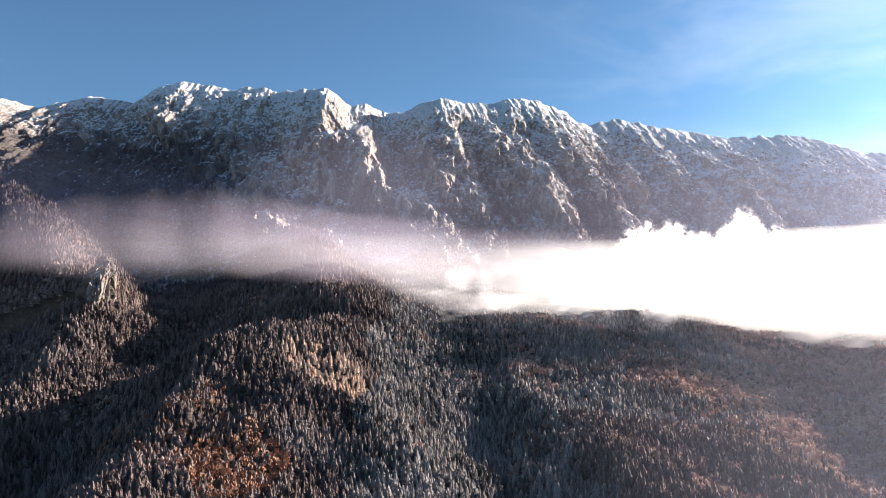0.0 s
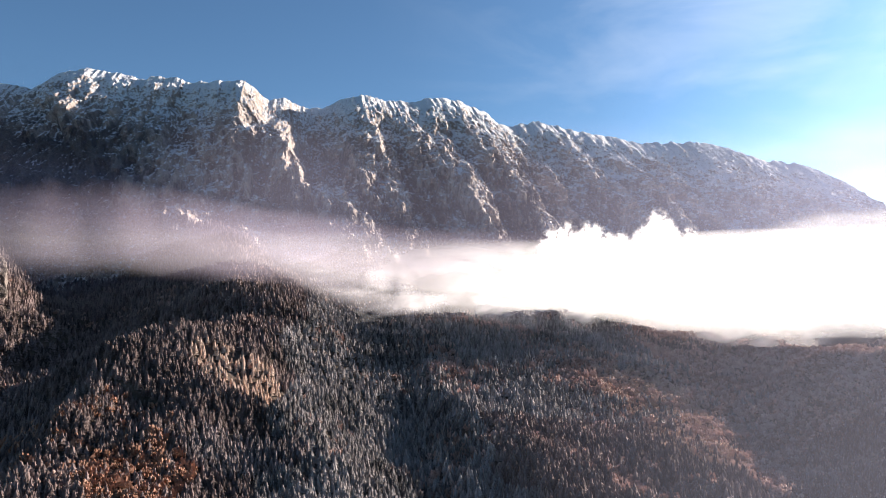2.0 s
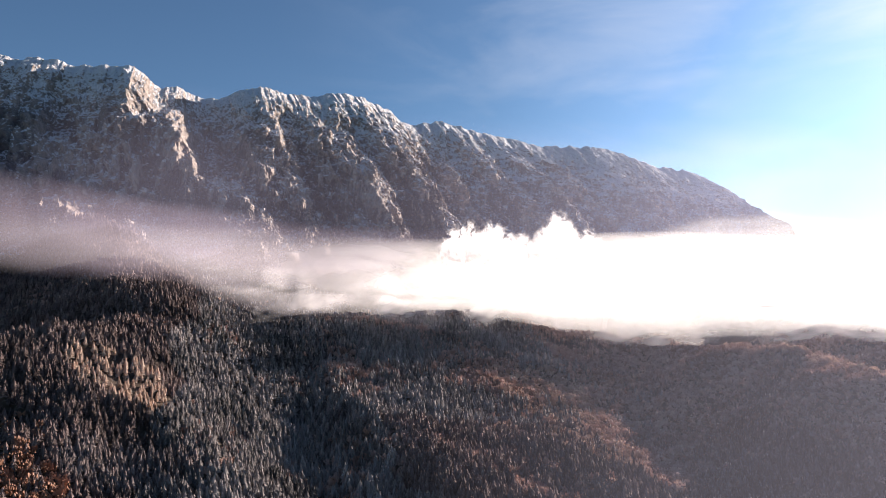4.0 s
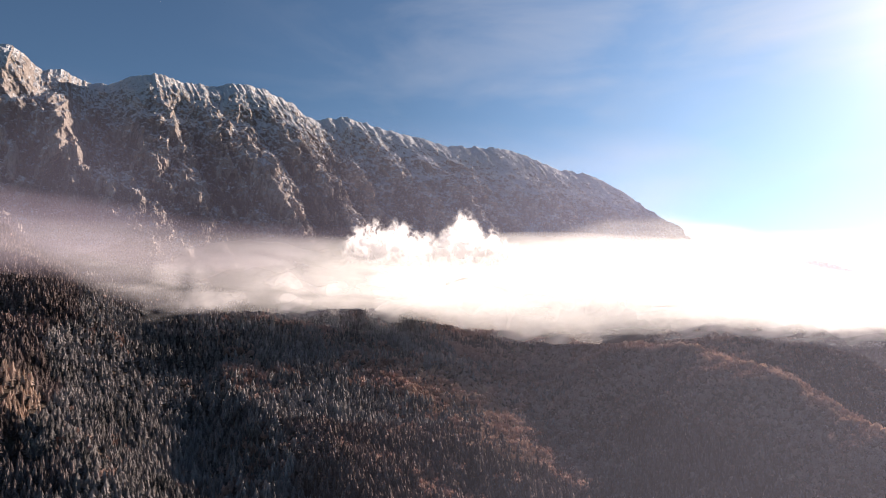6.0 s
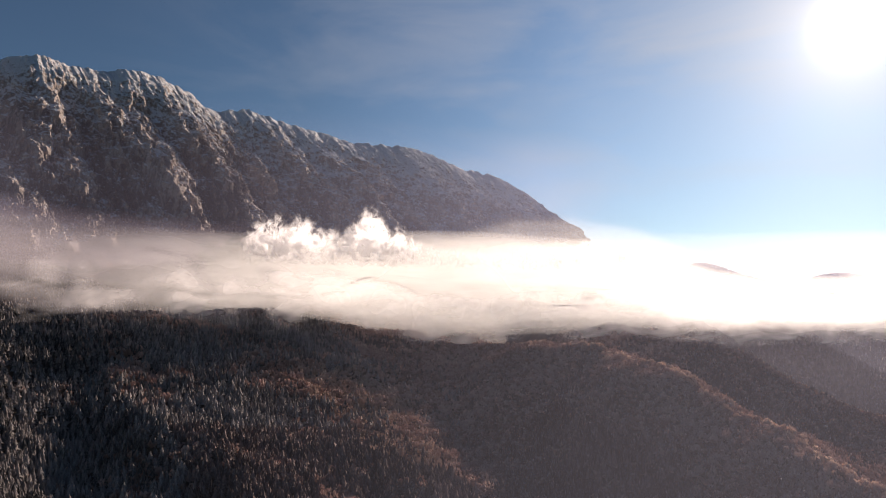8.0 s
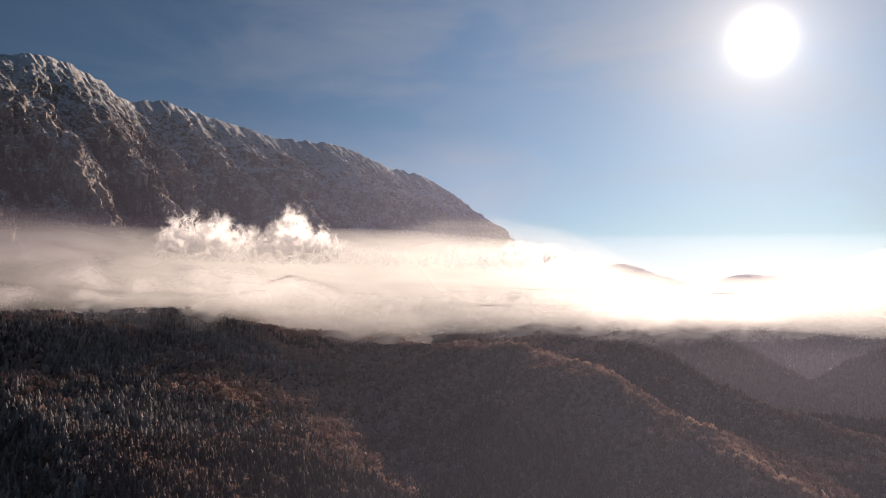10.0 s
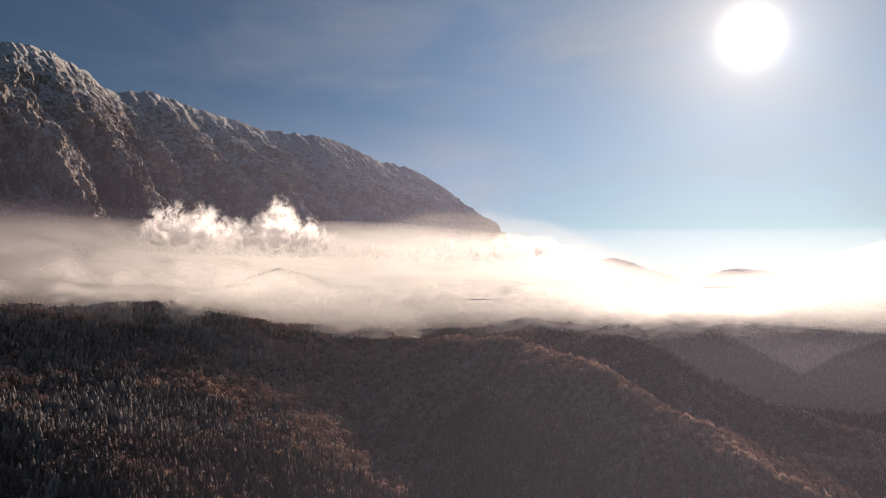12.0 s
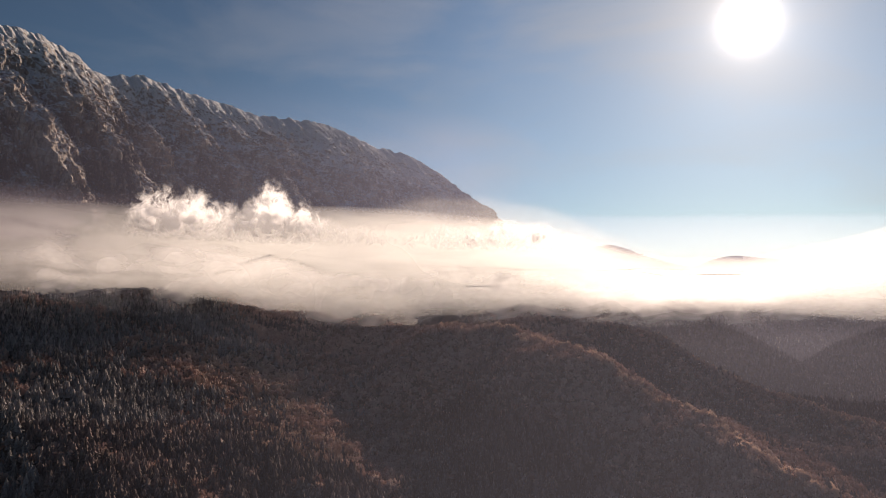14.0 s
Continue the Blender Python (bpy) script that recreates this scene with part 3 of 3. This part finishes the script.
def build_mist():
    """Thin sheets added for the haze: their tint imitates air light over what lies behind."""
    root = new("valley_mist", None)
    tagged(root, "thin blue-tinted sheets added for the haze over valleys and cliffs", "mist")
    # how far out, lowest, highest, how dense by bearing
    veils = (
        (0.30, -300, 110, ((-20, 0.0), (0, 0.008), (12, 0.026), (24, 0.058), (34, 0.066), (46, 0.070), (90, 0.065))),
        (0.98, -220, 0, ((28, 0.0), (40, 0.04), (60, 0.06), (90, 0.06))),
        (1.42, -260, 40, ((32, 0.0), (40, 0.03), (55, 0.055), (90, 0.055))),
        (1.60, 10, 230, ((38, 0.0), (46, 0.24), (60, 0.26), (70, 0.16), (78, 0.0))),
    )
    for layer, (shift, low, high, dense) in enumerate(veils):
        base, top = between((-60, low), (90, low)), between((-60, high), (90, high))
        body, west = between(*dense), dense[0][0]
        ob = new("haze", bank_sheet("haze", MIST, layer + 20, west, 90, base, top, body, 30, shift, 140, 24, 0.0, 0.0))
        ob.parent = root
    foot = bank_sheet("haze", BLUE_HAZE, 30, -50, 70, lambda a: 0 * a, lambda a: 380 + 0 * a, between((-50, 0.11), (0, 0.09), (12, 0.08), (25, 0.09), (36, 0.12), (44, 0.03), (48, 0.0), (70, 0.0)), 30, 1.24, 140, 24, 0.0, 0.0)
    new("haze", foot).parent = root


build_wisps()
build_mist()

# ---- woods ----
def spruce_shape(tiers, sides, rng):
    """A pointed crown of drooping tiers, one metre high and unevenly spiked: places, triangles and how near each place is to a bough's tip."""
    verts, tris, tips = [], [], []
    for k in range(tiers):
        low = 0.05 + 0.84 * (k / tiers) ** 0.9
        high = min(1.0, low + 0.80 / tiers + 0.10)
        wide = 0.36 * (1 - 0.88 * (k / tiers) ** 1.1)
        tip = len(verts)
        verts.append((0, 0, high))
        tips.append(0.15 + 0.6 * k / tiers)
        turn = rng.uniform(0, 6.28)
        for s in range(sides):
            a = turn + 2 * math.pi * s / sides + rng.uniform(-0.2, 0.2)
            long = s % 2 == 0
            w = wide * (1.0 if long else 0.6) * rng.uniform(0.8, 1.2)
            verts.append((w * math.cos(a), w * math.sin(a), low + (-0.015 if long else 0.05)))
            tips.append(1.0 if long else 0.45)
        for s in range(sides):
            tris.append((tip, tip + 1 + s, tip + 1 + (s + 1) % sides))
    return np.array(verts), np.array(tris), np.array(tips)


def beech_shape(clumps, rng):
    """A rounded bare crown made of many small twig clumps, one metre high."""
    verts, tris, tips = [], [], []
    for _ in range(clumps):
        p = Vector((rng.gauss(0, 1), rng.gauss(0, 1), rng.gauss(0, 1))).normalized() * rng.uniform(0.6, 1.0)
        c = Vector((p.x * 0.34, p.y * 0.34, 0.52 + p.z * 0.34))
        size = rng.uniform(0.08, 0.15) * (1.9 if clumps < 10 else 1.35 if clumps < 20 else 1.0)
        base = len(verts)
        for q in ((1, 0, -0.6), (-0.6, 0.9, -0.5), (-0.5, -0.9, -0.6), (0.4 * p.x, 0.4 * p.y, 1.0)):
            verts.append(tuple(c + Vector(q) * size * rng.uniform(0.7, 1.25)))
            tips.append(0.35 + 0.45 * (q[2] > 0) + 0.25 * p.z)
        tris += [(base, base + 1, base + 3), (base + 1, base + 2, base + 3), (base + 2, base, base + 3)]
    return np.array(verts), np.array(tris), np.array(tips)


def store(me, name, values):
    me.attributes.new(name, "FLOAT", "POINT").data.foreach_set("value", np.ascontiguousarray(values, np.float32).ravel())


def wood(name, shapes, places, heights, mat, label, category, seed):
    """Many trees of a kind as one object: each is a turned and scaled copy of one of the shapes."""
    rng = np.random.RandomState(seed)
    pick = rng.randint(0, len(shapes), len(places))
    all_v, all_t, all_tip, all_own, start = [], [], [], [], 0
    for k, (v, t, tip) in enumerate(shapes):
        p, h = places[pick == k], heights[pick == k]
        n = len(p)
        if not n:
            continue
        a = rng.uniform(0, 2 * math.pi, n)
        w = h * rng.uniform(0.85, 1.25, n)
        lean = rng.normal(0, 0.02, (n, 2))
        c, s = np.cos(a)[:, None], np.sin(a)[:, None]
        x = (v[None, :, 0] * c - v[None, :, 1] * s) * w[:, None] + lean[:, :1] * v[None, :, 2] * h[:, None]
        y = (v[None, :, 0] * s + v[None, :, 1] * c) * w[:, None] + lean[:, 1:] * v[None, :, 2] * h[:, None]
        z = v[None, :, 2] * h[:, None]
        all_v.append((np.stack([x, y, z], -1) + p[:, None, :]).reshape(-1, 3))
        all_t.append((t[None] + (np.arange(n) * len(v))[:, None, None] + start).reshape(-1, 3))
        all_tip.append(np.tile(tip, n))
        all_own.append(np.repeat(rng.rand(n), len(v)))
        start += n * len(v)
    me = mesh_of(name, np.concatenate(all_v), np.concatenate(all_t), mat, smooth=False)
    store(me, "tip", np.concatenate(all_tip))
    store(me, "tree", np.concatenate(all_own))
    ob = new(name, me)
    return tagged(ob, label, category, kind="stuff")


def scatter(r0, r1, az0, az1, gap, seed):
    """Places on the ground between two distances from the valley's middle, at about that gap, fewer on slopes that turn away from the valley."""
    rng = np.random.RandomState(seed)
    a0, a1 = radians(az0), radians(az1)
    n = int((a1 - a0) / 2 * (r1 * r1 - r0 * r0) / (gap * gap))
    cell = np.arange(n)
    r = np.sqrt(r0 * r0 + (r1 * r1 - r0 * r0) * ((cell + rng.rand(n)) / n))
    a = a0 + (a1 - a0) * ((cell * 0.6180339887 + rng.rand(n) * 0.02) % 1.0)
    x, y = r * np.sin(a), r * np.cos(a)
    z = land(x, y)
    e = 6.0
    gx, gy = (land(x + e, y) - z) / e, (land(x, y + e) - z) / e
    vx, vy, vz = 30 - x, 60 - y, EYE - z
    facing = (-gx * vx - gy * vy + vz) / (np.sqrt(gx * gx + gy * gy + 1) * np.sqrt(vx * vx + vy * vy + vz * vz))
    keep = (facing > -0.06) | (rng.rand(n) < 0.12)
    return np.stack([x, y, z], -1)[keep]


def oval(p, cx, cy, rx, ry, turn=0.0):
    c, s = math.cos(radians(turn)), math.sin(radians(turn))
    dx, dy = p[:, 0] - cx, p[:, 1] - cy
    return ((dx * c + dy * s) / rx) ** 2 + ((-dx * s + dy * c) / ry) ** 2


shape_rng = random.Random(4)
SPRUCE_NEAR = [spruce_shape(5, 8, shape_rng) for _ in range(7)]
SPRUCE_MID = [spruce_shape(3, 7, shape_rng) for _ in range(6)]
SPRUCE_FAR = [spruce_shape(2, 6, shape_rng) for _ in range(5)]
BEECH_NEAR = [beech_shape(22, shape_rng) for _ in range(6)]
BEECH_MID = [beech_shape(12, shape_rng) for _ in range(6)]
BEECH_FAR = [beech_shape(7, shape_rng) for _ in range(5)]


LONE_STAND = (-95, 668, 52, 30, 8)  # where the spruces nearest to the valley stand one by one


def plant(near, r0, r1, az0, az1, gap, tall, seed):
    p = scatter(r0, r1, az0, az1, gap, seed)
    rng = np.random.RandomState(seed + 50)
    x, y = p[:, 0], p[:, 1]
    glade = oval(p, -128, 785, 58, 32, -35) < 1 + 0.5 * wave(x / 12, y / 12, 5)
    rust = (oval(p, -172, 612, 40, 50) < 1 + 0.8 * wave(x / 14, y / 14, 6)) & (rng.rand(len(p)) < 0.75)
    rust |= (oval(p, -235, 670, 75, 60) < 1) & (rng.rand(len(p)) < 0.16)
    d4, _ = along(EAST_SPUR, x, y)
    leafy = 0.75 * wave(x / 120, y / 120, 8) + 0.35 * wave(x / 28, y / 28, 9)
    leafy = leafy + 0.62 * np.exp(-oval(p, 360, 910, 75, 120, 20)) + 0.35 * np.exp(-oval(p, 325, 720, 50, 70)) + 0.2 * np.exp(-oval(p, 300, 1000, 130, 200))
    leafy = leafy + np.where((x > 440) | ((x > 340) & (y < 790)), 0.42, 0.0) + 0.30 * np.exp(-(d4 / 70) ** 2) + np.where(x > 1350, -0.4, np.where(x > 900, 0.1, 0)) + np.where(x < -60, -0.12, 0.0)
    broad = leafy + 0.12 * rng.randn(len(p)) > 0.30
    thin = wave(x / 40, y / 40, 15) + 0.3 * rng.rand(len(p)) > -0.5
    # outline of the sunlit patch that is coloured into the trees
    russet = (oval(p, 350, 880, 58, 105, 15) < 1 + 0.9 * wave(x / 22, y / 22, 16)) | (oval(p, 325, 725, 36, 60, 20) < 1 + 0.9 * wave(x / 20, y / 20, 17))
    russet &= rng.rand(len(p)) < 0.7
    ok = thin & (oval(p, *LONE_STAND) >= 1)
    heights = tall * np.clip(rng.lognormal(0, 0.20, len(p)), 0.55, 1.5) * (1 + 0.3 * wave(x / 60, y / 60, 12))
    p = p - np.array([0, 0, 0.6])
    # old, tall timber in the hollow between the spurs
    old = np.clip((x - 10) / 60, 0, 1) * np.clip((440 - x) / 80, 0, 1)
    heights = heights * (1 + 0.18 * old)
    spruce = ok & ~glade & ~rust & ~russet & ~broad
    shapes = SPRUCE_NEAR if near == 2 else SPRUCE_MID if near == 1 else SPRUCE_FAR
    # the paler stand covers the shaded slopes: frost and brightening in one
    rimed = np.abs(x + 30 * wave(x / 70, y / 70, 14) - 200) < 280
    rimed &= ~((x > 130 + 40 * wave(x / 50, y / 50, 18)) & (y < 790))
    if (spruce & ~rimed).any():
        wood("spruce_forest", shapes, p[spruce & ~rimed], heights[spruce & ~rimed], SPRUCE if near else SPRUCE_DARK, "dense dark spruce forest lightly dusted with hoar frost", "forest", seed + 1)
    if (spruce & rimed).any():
        wood("spruce_forest", shapes, p[spruce & rimed], heights[spruce & rimed], SPRUCE_RIMED_PALE, "tall spruce forest rimed with frost and coloured paler against the shade", "forest", seed + 4)
    b = ok & ~glade & ~rust & ~russet & broad
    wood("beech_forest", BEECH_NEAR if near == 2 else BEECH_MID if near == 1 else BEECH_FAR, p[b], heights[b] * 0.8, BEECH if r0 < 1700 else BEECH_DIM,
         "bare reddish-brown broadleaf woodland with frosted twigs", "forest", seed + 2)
    if (ok & russet).any():
        wood("beech_forest", BEECH_NEAR, p[ok & russet], heights[ok & russet] * 0.75, RUSSET_SUNLIT, "russet broadleaf trees coloured pale as a sunlit patch in the spruce forest", "forest", seed + 5)
    if (ok & rust).any():
        wood("larch_wood", BEECH_NEAR, p[ok & rust], heights[ok & rust] * 0.9, LARCH_MASS, "rust-orange autumn trees among dark spruces", "forest", seed + 3)
    return p[glade & ok], heights[glade & ok]


GLADE = plant(2, 530, 860, -33, 70, 3.7, 8.6, 100)
plant(1, 860, 1250, -33, 70, 4.1, 9.2, 200)
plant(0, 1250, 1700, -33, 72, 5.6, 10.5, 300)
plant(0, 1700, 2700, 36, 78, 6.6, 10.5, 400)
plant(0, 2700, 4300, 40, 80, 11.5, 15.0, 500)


def wall_trees():
    """Spruces on the ledges at the foot of the rock walls."""
    rng = np.random.RandomState(77)
    rows, cols = FACE.shape[:2]
    i, j = rng.randint(60, rows - 2, 60000), rng.randint(2, cols - 2, 60000)
    p = FACE[i, j]
    line = 560 + 70 * wave(p[:, 0] / 160, p[:, 1] / 160, 2) + 60 * wave(p[:, 0] / 35, p[:, 1] / 35, 3)
    chance = np.clip((line - p[:, 2]) / 90, 0, 1)
    keep = (rng.rand(len(p)) < chance * 0.55) & (p[:, 0] < 1500)
    p = p[keep] - np.array([0, 0, 1.0])
    wood("spruce_forest", SPRUCE_FAR, p, 10.0 * rng.lognormal(0, 0.25, len(p)), SPRUCE_RIMED_PALE, "frosted spruces clinging to ledges below the cliffs", "forest", 78)


wall_trees()


# ---- single trees ----
def part(name, mesh, parent, label=""):
    ob = new(name, mesh)
    ob.parent = parent
    return tagged(ob, label)


def trunk_mesh(height, girth):
    bm = bmesh.new()
    bmesh.ops.create_cone(bm, segments=7, radius1=girth, radius2=girth * 0.25, depth=height, cap_ends=True, matrix=Matrix.Translation((0, 0, height / 2 - 0.3)))
    me = bpy.data.meshes.new("trunk")
    bm.to_mesh(me)
    bm.free()
    me.materials.append(BARK)
    return me


def conifer(name, rng, mat, height, tiers, sides, label, category):
    v, t, tip = spruce_shape(tiers, sides, rng)
    root = tagged(new(name), label, category, group=category + "s of the hillside")
    part("trunk", trunk_mesh(height * 0.8, height * 0.018), root)
    me = mesh_of("crown", v * height, t, mat, smooth=False)
    store(me, "tip", tip)
    part("crown", me, root)
    return root


def broadleaf(name, rng, mat, height, clumps, label, category):
    v, t, tip = beech_shape(clumps, rng)
    root = tagged(new(name), label, category, group=category + "s of the hillside")
    part("trunk", trunk_mesh(height * 0.55, height * 0.022), root)
    me = mesh_of("crown", v * height, t, mat, smooth=False)
    store(me, "tip", tip)
    part("crown", me, root)
    return root


def plant_singly(kinds, places, heights, seed):
    """Stand the first of each kind at a place and copies of it at the others."""
    rng = random.Random(seed)
    used = set()
    for p, h in zip(places, heights):
        k = rng.randrange(len(kinds))
        m = pose(float(p[0]), float(p[1]), float(p[2]), 0, 0, rng.uniform(0, 360))
        size = float(h) * rng.uniform(0.95, 1.05)
        if k in used:
            ob = copy_thing(kinds[k], m)
        else:
            used.add(k)
            ob = kinds[k]
            ob.matrix_basis = m
        ob.scale = (size, size, size)


solo_rng = random.Random(12)
larches = [conifer("larch_tree", solo_rng, LARCH, 1.0, 6, 9, "golden autumn larch with frosted boughs among dark spruces", "larch tree") for _ in range(4)]
pick = np.random.RandomState(5).rand(len(GLADE[0])) < min(1.0, 220 / max(1, len(GLADE[0])))
plant_singly(larches, GLADE[0][pick], GLADE[1][pick] * 1.0, 21)
beeches = [broadleaf("beech_tree", solo_rng, BEECH_SUNLIT, 1.0, 40, "bare beech on the ridge, frosted pinkish twigs coloured as if sunlit", "beech tree") for _ in range(4)]
def along_crest(line, first, last, count, spread, seed):
    rng = np.random.RandomState(seed)
    at = rng.uniform(first, last, count)
    x = np.interp(at, np.arange(len(line)), line[:, 0]) + rng.normal(0, spread, count) + 5.0
    y = np.interp(at, np.arange(len(line)), line[:, 1]) + rng.normal(0, spread * 0.4, count)
    return np.stack([x, y, land(x, y) - 0.4], -1), rng.uniform(7.0, 10.5, count)


spruces = [conifer("spruce_tree", solo_rng, SPRUCE_SOLO, 1.0, 6, 9, "frost-dusted dark green spruce standing on the slope", "spruce tree") for _ in range(5)]
stand = scatter(560, 760, -22, 4, 3.9, 61)
stand = stand[oval(stand, *LONE_STAND) < 1][:300]
plant_singly(spruces, stand - np.array([0, 0, 0.3]), np.random.RandomState(62).uniform(7.0, 11.5, len(stand)), 23)
crest_trees = [along_crest(np.array(EAST_SPUR), 1.0, 8.4, 250, 8, 6), along_crest(np.array(SECOND_SPUR), 2.0, 7.0, 110, 8, 7)]
for k, (p, h) in enumerate(crest_trees):
    group = beeches if k == 0 else [copy_thing(b, Matrix()) for b in beeches]
    plant_singly(group, p, h, 31 + k)
